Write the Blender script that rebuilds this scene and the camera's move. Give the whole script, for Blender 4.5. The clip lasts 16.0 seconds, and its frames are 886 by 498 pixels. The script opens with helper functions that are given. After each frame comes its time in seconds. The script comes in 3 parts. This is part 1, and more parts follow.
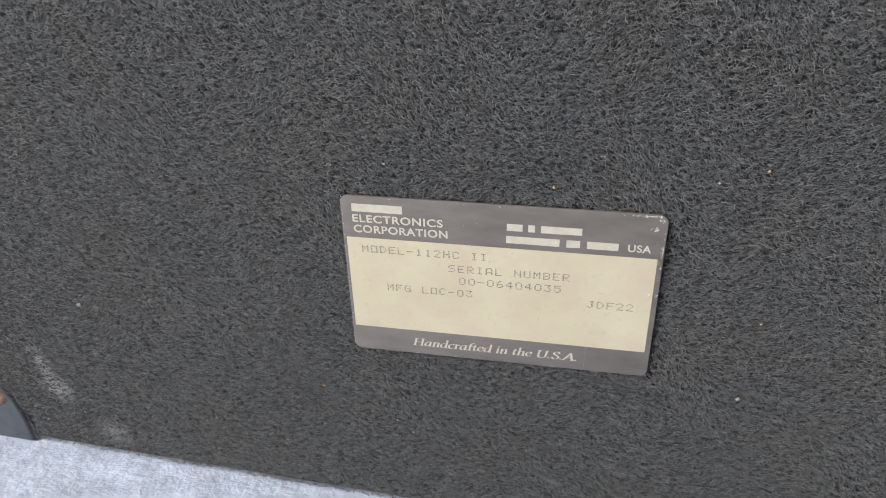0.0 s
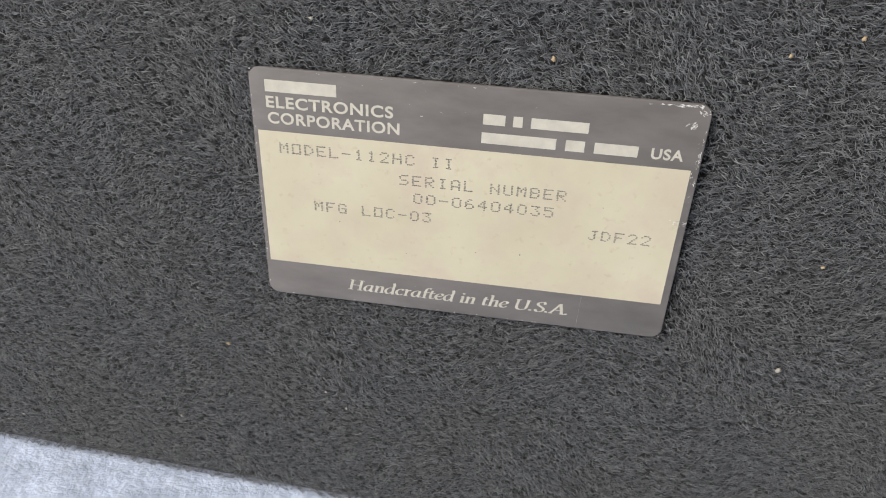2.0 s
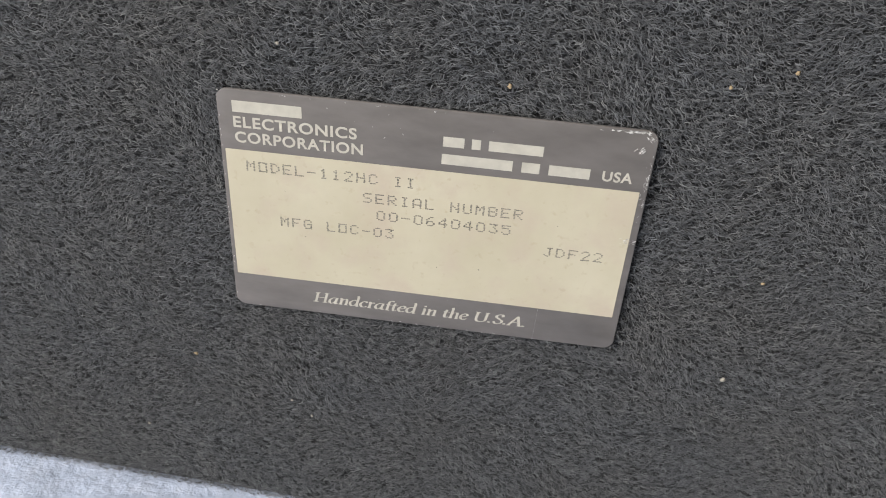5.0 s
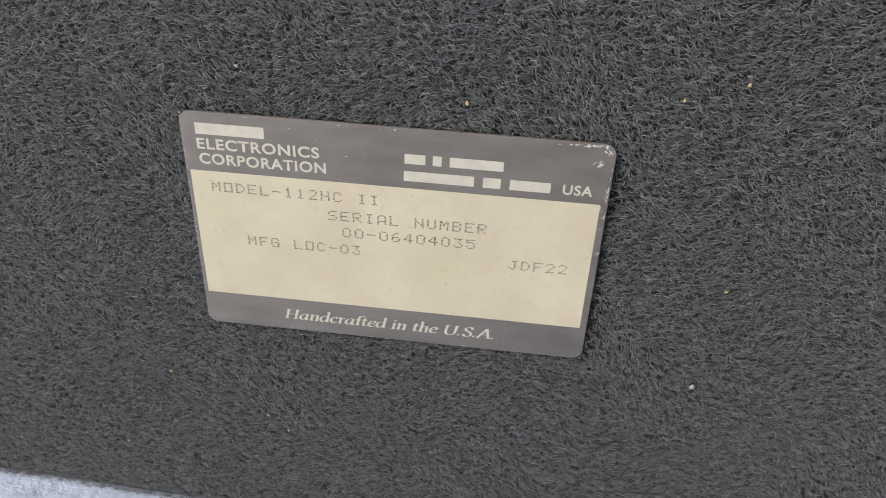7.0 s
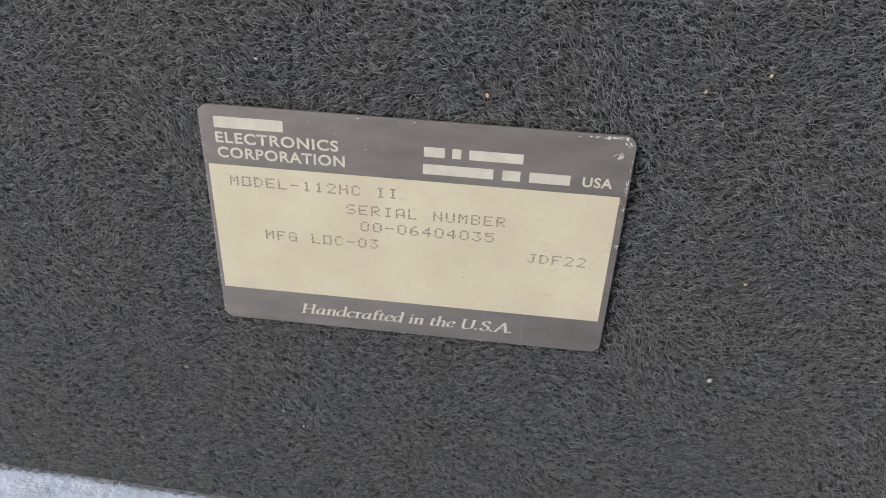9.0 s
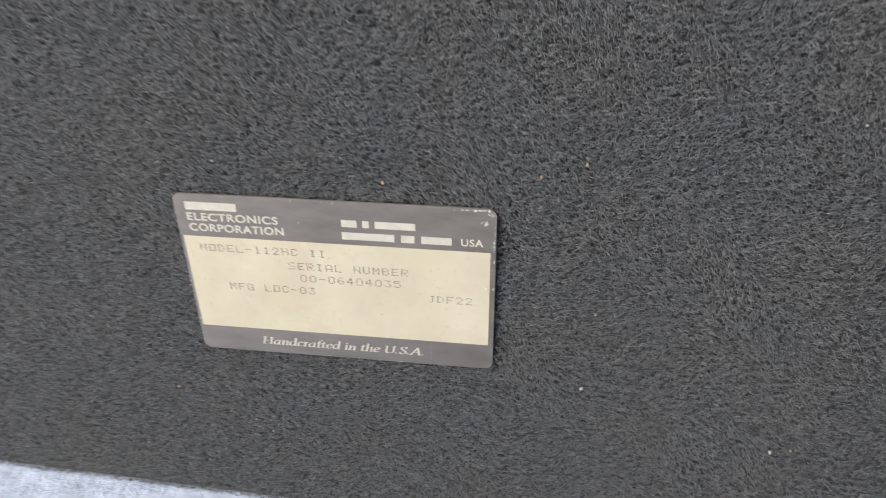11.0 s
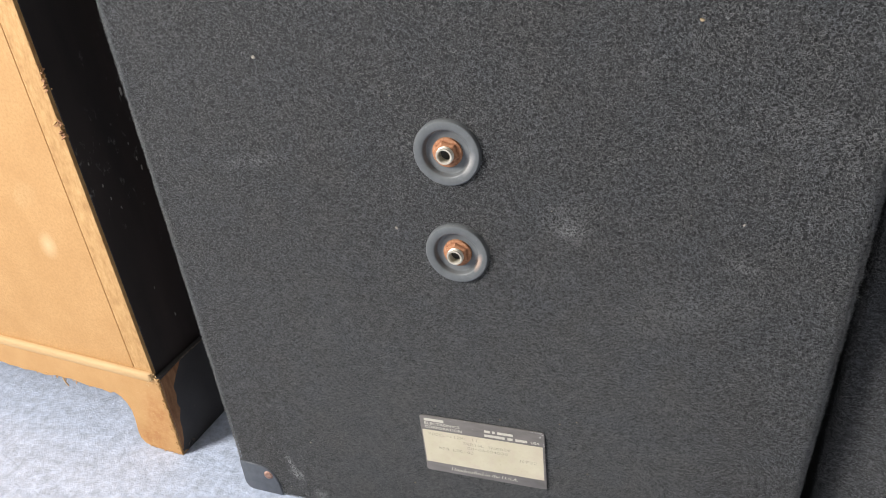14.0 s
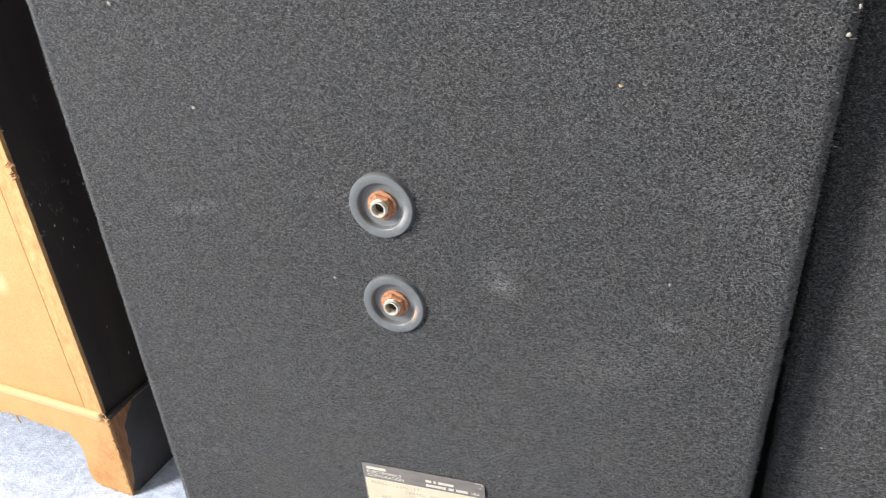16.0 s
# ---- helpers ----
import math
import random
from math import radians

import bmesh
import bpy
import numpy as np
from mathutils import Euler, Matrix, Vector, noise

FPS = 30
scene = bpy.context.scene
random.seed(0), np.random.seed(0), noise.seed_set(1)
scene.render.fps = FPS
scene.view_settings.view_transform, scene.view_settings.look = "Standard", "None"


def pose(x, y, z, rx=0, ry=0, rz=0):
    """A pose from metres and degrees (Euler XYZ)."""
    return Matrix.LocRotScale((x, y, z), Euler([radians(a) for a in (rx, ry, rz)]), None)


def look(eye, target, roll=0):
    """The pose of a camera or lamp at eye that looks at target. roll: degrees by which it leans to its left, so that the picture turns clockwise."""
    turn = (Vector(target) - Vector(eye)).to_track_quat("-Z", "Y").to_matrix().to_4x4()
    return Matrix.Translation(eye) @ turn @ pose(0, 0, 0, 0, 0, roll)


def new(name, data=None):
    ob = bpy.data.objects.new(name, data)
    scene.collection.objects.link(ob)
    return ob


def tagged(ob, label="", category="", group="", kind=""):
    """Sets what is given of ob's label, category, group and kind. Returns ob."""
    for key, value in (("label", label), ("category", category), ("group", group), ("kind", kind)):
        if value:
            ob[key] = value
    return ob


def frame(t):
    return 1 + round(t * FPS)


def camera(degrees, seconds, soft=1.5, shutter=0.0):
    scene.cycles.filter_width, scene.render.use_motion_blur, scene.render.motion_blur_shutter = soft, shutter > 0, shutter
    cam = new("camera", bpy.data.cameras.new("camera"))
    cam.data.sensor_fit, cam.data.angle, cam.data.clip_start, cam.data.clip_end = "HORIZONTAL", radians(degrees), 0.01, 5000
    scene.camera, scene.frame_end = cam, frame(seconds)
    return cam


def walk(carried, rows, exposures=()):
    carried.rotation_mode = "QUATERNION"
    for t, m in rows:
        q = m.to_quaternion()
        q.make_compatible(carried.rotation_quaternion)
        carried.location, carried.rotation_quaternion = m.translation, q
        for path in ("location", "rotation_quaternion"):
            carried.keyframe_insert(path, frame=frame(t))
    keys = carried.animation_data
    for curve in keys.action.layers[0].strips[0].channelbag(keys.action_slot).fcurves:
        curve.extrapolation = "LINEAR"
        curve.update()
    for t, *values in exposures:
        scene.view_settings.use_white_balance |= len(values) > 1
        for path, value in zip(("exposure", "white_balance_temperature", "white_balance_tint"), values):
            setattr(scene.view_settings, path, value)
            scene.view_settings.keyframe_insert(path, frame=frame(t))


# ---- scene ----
cam = camera(62.87, 16.0, soft=1.0, shutter=0.24)
PATH = [
    (0, (0.02757, -0.16141, 0.19883), (-0.02005, 0.09261, 0.04649), 0.90),
    (0.5, (0.02630, -0.14260, 0.18085), (-0.01994, 0.11259, 0.03006), 1.28),
    (1, (0.02220, -0.13119, 0.16656), (-0.01608, 0.12488, 0.01502), 2.91),
    (1.5, (0.02054, -0.12523, 0.15695), (-0.01310, 0.13057, 0.00386), 4.05),
    (2, (0.02232, -0.12423, 0.15735), (-0.00615, 0.13139, 0.00293), 5.08),
    (2.5, (0.02307, -0.12528, 0.15984), (-0.00278, 0.12996, 0.00433), 5.59),
    (3, (0.02079, -0.12799, 0.16060), (-0.00122, 0.12849, 0.00655), 6.28),
    (3.5, (0.02229, -0.12703, 0.16141), (0.00234, 0.12935, 0.00689), 6.54),
    (6, (0.02769, -0.12679, 0.16649), (0.01229, 0.12997, 0.01210), 6.43),
    (6.5, (0.03263, -0.12524, 0.16801), (0.01590, 0.13166, 0.01399), 5.76),
    (7, (0.03102, -0.12559, 0.16735), (0.01365, 0.13106, 0.01299), 5.33),
    (7.5, (0.02836, -0.12572, 0.16555), (0.01123, 0.13081, 0.01096), 5.33),
    (8, (0.02707, -0.12634, 0.16507), (0.01073, 0.13049, 0.01089), 5.44),
    (10.5, (0.03218, -0.12713, 0.17054), (0.01284, 0.12999, 0.01719), 4.66),
    (10.8, (0.04467, -0.13833, 0.19257), (0.02399, 0.11620, 0.03515), 3.60),
    (11, (0.05723, -0.15468, 0.20005), (0.02805, 0.10029, 0.04467), 1.97),
    (11.3, (0.05660, -0.19336, 0.24525), (0.02031, 0.06153, 0.09124), 0.69),
    (11.5, (0.05455, -0.22182, 0.28307), (0.01863, 0.03478, 0.13184), 0.62),
    (11.7, (0.06576, -0.22480, 0.32670), (0.02210, 0.02696, 0.16952), -1.12),
    (12, (0.07800, -0.22900, 0.38600), (-0.25000, 1.42700, -0.68800), -2.70),
    (12.2, (0.08559, -0.23170, 0.42194), (0.03688, 0.01410, 0.25700), -3.67),
    (12.5, (0.10049, -0.24027, 0.44563), (0.04284, 0.00342, 0.28042), -5.26),
    (13, (0.11799, -0.26706, 0.45566), (0.04589, -0.02755, 0.29003), -6.51),
    (13.5, (0.11378, -0.30632, 0.44973), (0.02699, -0.06490, 0.29423), -5.99),
    (14, (0.11837, -0.32542, 0.44369), (0.02653, -0.08238, 0.29368), -4.49),
    (14.5, (0.12734, -0.31124, 0.45620), (0.03612, -0.06635, 0.30886), -3.21),
    (15, (0.13764, -0.30706, 0.45080), (0.04590, -0.06137, 0.30512), -3.02),
    (15.5, (0.13095, -0.31911, 0.45567), (0.03817, -0.07157, 0.31384), -2.96),
    (16, (0.14773, -0.31105, 0.45387), (0.05663, -0.06183, 0.31392), -3.20),
]
walk(cam, [(t, look(eye, target, roll)) for t, eye, target, roll in PATH],
     exposures=[(0, 0.38, 6500, 10), (0.5, 0.54, 6500, 10), (1.5, 0.52, 6500, 10), (2, 0.36, 6500, 10), (2.5, 0.28, 6500, 10), (3.5, 0.28, 6500, 10), (8, 0.25, 6500, 10), (10.5, 0.18, 6500, 10), (11, 0.56, 6500, 10), (11.5, 0.75, 6500, 10), (12, 0.98, 6700, 7), (12.5, 1.15, 6740, 5), (13, 1.19, 6560, 9), (13.5, 0.72, 6500, 10), (14, 0.46, 6500, 10), (14.5, 0.6, 6500, 10), (15, 0.9, 6500, 10), (15.5, 1.07, 6500, 10), (16, 0.93, 6500, 10)])

# ---------------------------------------------------------------- light
world = bpy.data.worlds.new("world")
scene.world = world
world.use_nodes = True
wn = world.node_tree.nodes
sky = wn.new("ShaderNodeTexSky")
sky.sky_type = "NISHITA"
sky.sun_disc = False
sky.sun_elevation, sky.sun_rotation = radians(35), radians(-120)
wn["Background"].inputs["Strength"].default_value = 0.1
world.node_tree.links.new(sky.outputs["Color"], wn["Background"].inputs["Color"])

ROOM_X0, ROOM_X1, ROOM_Y0, ROOM_Y1, ROOM_Z = -1.35, 2.2, -2.7, 0.95, 2.5
WIN_Y0, WIN_Y1, WIN_Z0, WIN_Z1 = -1.5, -0.74, 0.65, 1.75

# added key light, out of view; its direction follows the shadows, the window is assumed
lamp = bpy.data.lights.new("unseen_key_light", "AREA")
lamp.shape, lamp.size, lamp.size_y = "RECTANGLE", WIN_Y1 - WIN_Y0 - 0.1, WIN_Z1 - WIN_Z0 - 0.1
lamp.energy, lamp.color = 83, (1.0, 0.985, 0.965)
key_light = new("unseen_key_light", lamp)
key_light.matrix_world = look((ROOM_X0 - 0.05, (WIN_Y0 + WIN_Y1) / 2, (WIN_Z0 + WIN_Z1) / 2),
                                 (0.0, (WIN_Y0 + WIN_Y1) / 2, (WIN_Z0 + WIN_Z1) / 2))


# ---------------------------------------------------------------- helpers
def link_mesh(name, me, material, parent=None, label=""):
    mats = material if isinstance(material, (list, tuple)) else [material]
    for m in mats:
        me.materials.append(m)
    ob = new(name, me)
    if parent:
        ob.parent = parent
    return tagged(ob, label)


def part(name, bm, material, parent=None, label="", smooth=None):
    me = bpy.data.meshes.new(name)
    bm.normal_update()
    if smooth is not None:
        for f in bm.faces:
            f.smooth = True
        for e in bm.edges:
            e.smooth = len(e.link_faces) == 2 and e.calc_face_angle(0) < radians(smooth)
    bm.to_mesh(me)
    bm.free()
    return link_mesh(name, me, material, parent, label)


def box(x0, x1, y0, y1, z0, z1, bevel=0.0, segments=2, into=None):
    bm = into or bmesh.new()
    m = Matrix.Translation(((x0 + x1) / 2, (y0 + y1) / 2, (z0 + z1) / 2)) @ Matrix.Diagonal((x1 - x0, y1 - y0, z1 - z0, 1))
    got = bmesh.ops.create_cube(bm, size=1, matrix=m)
    if bevel:
        edges = list({e for v in got["verts"] for e in v.link_edges})
        bmesh.ops.bevel(bm, geom=edges, offset=bevel, segments=segments, profile=0.5, affect="EDGES")
    return bm


def prism(points, depth, axis="y", bevel=0.0):
    """A closed outline in x, z (or y, z) given thickness along the axis."""
    bm = bmesh.new()
    make = (lambda a, b, d: (a, d, b)) if axis == "y" else (lambda a, b, d: (d, a, b))
    front = [bm.verts.new(make(a, b, 0)) for a, b in points]
    back = [bm.verts.new(make(a, b, depth)) for a, b in points]
    n = len(points)
    bm.faces.new(front)
    bm.faces.new(back[::-1])
    for i in range(n):
        bm.faces.new((front[(i + 1) % n], front[i], back[i], back[(i + 1) % n]))
    bmesh.ops.recalc_face_normals(bm, faces=bm.faces)
    if bevel:
        rim = [e for f in bm.faces if len(f.verts) == n for e in f.edges]
        bmesh.ops.bevel(bm, geom=list(set(rim)), offset=bevel, segments=2, profile=0.5, affect="EDGES")
    return bm


def lathe(profile, steps=64, sides=0):
    """Turns (radius, y) pairs about the y axis."""
    bm = bmesh.new()
    rings = []
    for r, y in profile:
        rings.append([bm.verts.new((r * math.cos(2 * math.pi * i / steps), y, r * math.sin(2 * math.pi * i / steps))) for i in range(steps)])
    for a, b in zip(rings, rings[1:]):
        for i in range(steps):
            j = (i + 1) % steps
            bm.faces.new((a[i], a[j], b[j], b[i]))
    bmesh.ops.recalc_face_normals(bm, faces=bm.faces)
    return bm


def rounded_outline(w, h, r, steps=6):
    """A rounded rectangle from (0, 0) to (w, -h)."""
    pts = []
    for cx, cy, a0 in ((w - r, -r, 0), (r, -r, 90), (r, -h + r, 180), (w - r, -h + r, 270)):
        for k in range(steps + 1):
            a = radians(a0 + 90 * k / steps)
            pts.append((cx + r * math.cos(a), cy + r * math.sin(a)))
    return pts


# ---------------------------------------------------------------- materials
class Nodes:
    def __init__(self, name, rough=0.6, metal=0.0):
        self.mat = bpy.data.materials.new(name)
        self.mat.use_nodes = True
        self.tree = self.mat.node_tree
        self.bsdf = self.tree.nodes["Principled BSDF"]
        self.bsdf.inputs["Roughness"].default_value = rough
        self.bsdf.inputs["Metallic"].default_value = metal
        self.coords = self.tree.nodes.new("ShaderNodeTexCoord").outputs["Object"]

    def link(self, a, b):
        self.tree.links.new(a, b)

    def noise(self, scale, detail=4, rough=0.55, stretch=None, distort=0.0):
        n = self.tree.nodes.new("ShaderNodeTexNoise")
        n.inputs["Scale"].default_value = scale
        n.inputs["Detail"].default_value = detail
        n.inputs["Roughness"].default_value = rough
        n.inputs["Distortion"].default_value = distort
        src = self.coords
        if stretch:
            m = self.tree.nodes.new("ShaderNodeMapping")
            m.inputs["Scale"].default_value = stretch
            self.link(self.coords, m.inputs["Vector"])
            src = m.outputs["Vector"]
        self.link(src, n.inputs["Vector"])
        return n.outputs["Fac"]

    def ramp(self, fac, stops):
        r = self.tree.nodes.new("ShaderNodeValToRGB")
        el = r.color_ramp.elements
        while len(el) < len(stops):
            el.new(0.5)
        for e, (at, c) in zip(el, stops):
            e.position = at
            e.color = (*c, 1) if isinstance(c, (tuple, list)) else (c, c, c, 1)
        self.link(fac, r.inputs["Fac"])
        return r.outputs["Color"]

    def mix(self, fac, a, b, blend="MIX"):
        m = self.tree.nodes.new("ShaderNodeMix")
        m.data_type, m.blend_type = "RGBA", blend
        for sock, val in ((m.inputs[0], fac), (m.inputs[6], a), (m.inputs[7], b)):
            if hasattr(val, "is_linked"):
                self.link(val, sock)
            else:
                sock.default_value = (*val, 1) if isinstance(val, (tuple, list)) else val
        return m.outputs[2]

    def math(self, op, a, b=0.0, c=0.0):
        m = self.tree.nodes.new("ShaderNodeMath")
        m.operation = op
        for sock, val in zip(m.inputs, (a, b, c)):
            if hasattr(val, "is_linked"):
                self.link(val, sock)
            else:
                sock.default_value = val
        return m.outputs[0]

    def blob(self, x, z, rx, rz, turn=0.0):
        """1 in the middle of an ellipse on the x, z plane, 0 outside it."""
        m = self.tree.nodes.new("ShaderNodeMapping")
        m.vector_type = "TEXTURE"
        m.inputs["Location"].default_value = (x, 0, z)
        m.inputs["Rotation"].default_value = (0, radians(turn), 0)
        m.inputs["Scale"].default_value = (rx, 1000.0, rz)
        self.link(self.coords, m.inputs["Vector"])
        g = self.tree.nodes.new("ShaderNodeTexGradient")
        g.gradient_type = "SPHERICAL"
        self.link(m.outputs["Vector"], g.inputs["Vector"])
        return g.outputs["Fac"]

    def color(self, c):
        if hasattr(c, "is_linked"):
            self.link(c, self.bsdf.inputs["Base Color"])
        else:
            self.bsdf.inputs["Base Color"].default_value = (*c, 1)
        return self

    def rough(self, r):
        self.link(r, self.bsdf.inputs["Roughness"])
        return self

    def bump(self, height, strength, distance):
        b = self.tree.nodes.new("ShaderNodeBump")
        b.inputs["Strength"].default_value = strength
        b.inputs["Distance"].default_value = distance
        self.link(height, b.inputs["Height"])
        self.link(b.outputs["Normal"], self.bsdf.inputs["Normal"])
        return self


def island(n):
    return n.tree.nodes.new("ShaderNodeNewGeometry").outputs["Random Per Island"]


def make_pile_material(name, dust):
    n = Nodes(name, 0.8)
    base = n.ramp(island(n), [(0.0, (0.046, 0.046, 0.048)), (0.5, (0.098, 0.099, 0.101)), (0.9, (0.150, 0.151, 0.153)), (1.0, (0.20, 0.20, 0.196))])
    tint = n.ramp(n.noise(34, 3), [(0.35, (0.90, 0.95, 0.99)), (0.65, (1.03, 0.99, 0.90))])
    base = n.mix(0.38, base, tint, "MULTIPLY")
    base = n.mix(1.0, base, n.ramp(n.noise(420, 3, stretch=(0.6, 1, 1.3)), [(0.3, 0.78), (0.7, 1.20)]), "MULTIPLY")
    speck = n.noise(900, 2)
    for x, z, rx, rz, turn, amount, c in dust:
        f = n.math("MULTIPLY", n.blob(x, z, rx, rz, turn), n.math("MULTIPLY", n.math("ADD", speck, 0.7), amount))
        base = n.mix(n.math("MINIMUM", f, 0.9), base, c)
    n.color(base)
    n.bsdf.inputs["Sheen Weight"].default_value = 0.25
    n.bsdf.inputs["Sheen Roughness"].default_value = 0.5
    n.bsdf.inputs["Specular IOR Level"].default_value = 0.3
    return n.mat


GREY_DUST = (0.36, 0.36, 0.36)
PILE = make_pile_material("black_carpet_pile", [
    (-0.1400, 0.039, 0.004, 0.012, -14, 0.75, GREY_DUST), (-0.1365, 0.029, 0.007, 0.007, 20, 0.95, GREY_DUST),
    (-0.119, 0.012, 0.008, 0.008, 0, 0.5, GREY_DUST), (0.065, 0.2605, 0.011, 0.007, 20, 0.34, GREY_DUST),
    (0.063, 0.267, 0.017, 0.019, 0, 0.16, GREY_DUST), (0.150, 0.2495, 0.013, 0.006, 25, 0.26, GREY_DUST),
    (0.125, 0.222, 0.045, 0.020, -20, 0.12, GREY_DUST), (-0.115, 0.288, 0.030, 0.006, -10, 0.25, GREY_DUST),
    (-0.02, 0.304, 0.02, 0.006, 10, 0.12, GREY_DUST), (0.17, 0.32, 0.03, 0.02, 30, 0.1, GREY_DUST)])
PILE_PLAIN = make_pile_material("black_carpet_pile_plain", [])

n = Nodes("black_carpet_backing", 0.95)
n.color(n.ramp(n.noise(700, 3), [(0.3, (0.018, 0.018, 0.018)), (0.75, (0.046, 0.046, 0.047))])).bump(n.noise(900, 3), 0.8, 0.001)
BACKING = n.mat

n = Nodes("grey_floor_carpet", 0.95)
c = n.ramp(n.noise(200, 4, 0.65), [(0.32, (0.42, 0.472, 0.585)), (0.5, (0.505, 0.56, 0.685)), (0.7, (0.59, 0.64, 0.76))])
c = n.mix(1.0, c, n.ramp(n.noise(95, 5, 0.65), [(0.35, 0.78), (0.65, 1.10)]), "MULTIPLY")
n.color(c).bump(n.noise(330, 4, 0.65), 0.45, 0.002)
FLOOR_CARPET = n.mat

# walls out of view, their tone assumed dark to keep bounced fill low
n = Nodes("unseen_dark_wall", 0.85)
n.color(n.ramp(n.noise(3, 4), [(0.3, (0.17, 0.165, 0.155)), (0.7, (0.21, 0.205, 0.195))])).bump(n.noise(180, 3), 0.15, 0.001)
WALL = n.mat

# ceiling out of view, assumed pale so it bounces fill light downwards
n = Nodes("unseen_pale_ceiling", 0.9)
n.color(n.ramp(n.noise(3, 4), [(0.3, (0.46, 0.455, 0.445)), (0.7, (0.54, 0.535, 0.525))])).bump(n.noise(180, 3), 0.15, 0.001)
CEILING = n.mat

def make_dish_material(name, x, z, rx, rz, turn, streak_color, amount):
    """Grey plastic with one pale or stained streak on the dish's wall."""
    n = Nodes(name, 0.42)
    c = n.ramp(n.noise(120, 5, 0.6), [(0.3, (0.094, 0.100, 0.102)), (0.7, (0.130, 0.135, 0.137))])
    f = n.math("MULTIPLY", n.blob(x, z, rx, rz, turn), n.math("MULTIPLY", n.math("ADD", n.noise(700, 4, 0.7), 0.3), amount))
    c = n.mix(n.math("MINIMUM", f, 0.85), c, streak_color)
    c = n.mix(n.ramp(n.noise(900, 3), [(0.66, 0.0), (0.74, 0.5)]), c, (0.24, 0.24, 0.24))
    n.color(c).rough(n.ramp(n.noise(300, 3), [(0.3, 0.38), (0.7, 0.6)])).bump(n.noise(800, 2), 0.08, 0.0005)
    return n.mat


DISH_PALE_STREAK = make_dish_material("grey_plastic_pale_streak", 0.0118, -0.0050, 0.0028, 0.0080, 25, (0.36, 0.345, 0.33), 1.1)
DISH_STAINED = make_dish_material("grey_plastic_stained", 0.0122, -0.0040, 0.0022, 0.0070, 20, (0.48, 0.33, 0.24), 1.0)

n = Nodes("black_plastic_corner", 0.4)
n.color(n.ramp(n.noise(150, 5), [(0.3, (0.066, 0.073, 0.086)), (0.75, (0.105, 0.113, 0.128))])).bump(n.noise(900, 2), 0.1, 0.0005)
CORNER = n.mat

n = Nodes("rusty_steel", 0.8, 0.15)
n.color(n.ramp(n.noise(420, 5, 0.65), [(0.28, (0.15, 0.06, 0.03)), (0.5, (0.35, 0.155, 0.075)), (0.75, (0.50, 0.28, 0.16))]))
n.bump(n.noise(900, 4), 0.5, 0.0006)
RUST = n.mat

n = Nodes("tarnished_screw", 0.6, 0.4)
n.color(n.ramp(n.noise(500, 4), [(0.3, (0.20, 0.10, 0.07)), (0.7, (0.46, 0.30, 0.24))])).bump(n.noise(900, 3), 0.4, 0.0005)
SCREW = n.mat

n = Nodes("dull_nickel", 0.48, 0.6)
n.color(n.ramp(n.noise(500, 4), [(0.3, (0.40, 0.36, 0.29)), (0.6, (0.60, 0.55, 0.46))])).bump(n.noise(1500, 2), 0.15, 0.0003)
NICKEL = n.mat

# shade inside the socket, painted as an even near-black
n = Nodes("painted_hole_shade", 0.6)
n.color((0.02, 0.02, 0.02))
HOLE_SHADE = n.mat

n = Nodes("plate_grey_print", 0.38)
c = n.ramp(n.noise(60, 5, 0.6, stretch=(1, 1, 3)), [(0.3, (0.122, 0.110, 0.101)), (0.7, (0.180, 0.163, 0.151))])
c = n.mix(n.ramp(n.noise(700, 2), [(0.74, 0.0), (0.8, 0.5)]), c, (0.35, 0.33, 0.30))
n.color(c).rough(n.ramp(n.noise(90, 4), [(0.3, 0.3), (0.7, 0.5)])).bump(n.noise(40, 2), 0.05, 0.002)
PLATE_GREY = n.mat

n = Nodes("plate_cream_print", 0.4)
c = n.ramp(n.noise(45, 4, 0.6), [(0.3, (0.500, 0.445, 0.315)), (0.7, (0.575, 0.520, 0.385))])
c = n.mix(n.ramp(n.noise(520, 3), [(0.60, 0.0), (0.72, 0.5)]), c, (0.44, 0.36, 0.24))
c = n.mix(n.ramp(n.noise(110, 4), [(0.48, 0.0), (0.68, 0.6)]), c, (0.50, 0.41, 0.32))
n.color(c)
PLATE_CREAM = n.mat

n = Nodes("plate_print_light", 0.45)
n.color(n.ramp(n.noise(400, 3), [(0.3, (0.45, 0.42, 0.35)), (0.7, (0.55, 0.515, 0.43))]))
PRINT_LIGHT = n.mat
n = Nodes("plate_print_ink", 0.6)
n.color(n.ramp(n.noise(1600, 2), [(0.3, (0.14, 0.13, 0.105)), (0.7, (0.32, 0.29, 0.24))]))
PRINT_INK = n.mat
n = Nodes("scuffed_white", 0.6)
n.color(n.ramp(n.noise(2500, 2), [(0.4, (0.30, 0.28, 0.26)), (0.6, (0.72, 0.70, 0.66))]))
SCUFF = n.mat

n = Nodes("plate_crease", 0.5)
n.color(n.ramp(n.noise(900, 2), [(0.4, (0.20, 0.18, 0.165)), (0.6, (0.34, 0.32, 0.30))]))
CREASE = n.mat

n = Nodes("raw_fibreboard", 0.75)
c = n.ramp(n.noise(30, 5, 0.6), [(0.3, (0.485, 0.265, 0.098)), (0.7, (0.565, 0.325, 0.132))])
c = n.mix(n.ramp(n.noise(9, 3, 0.5), [(0.62, 0.0), (0.72, 0.4)]), c, (0.68, 0.48, 0.255))
c = n.mix(n.ramp(n.noise(500, 3, 0.6), [(0.35, 0.55), (0.6, 0.0)]), c, (0.40, 0.215, 0.078))
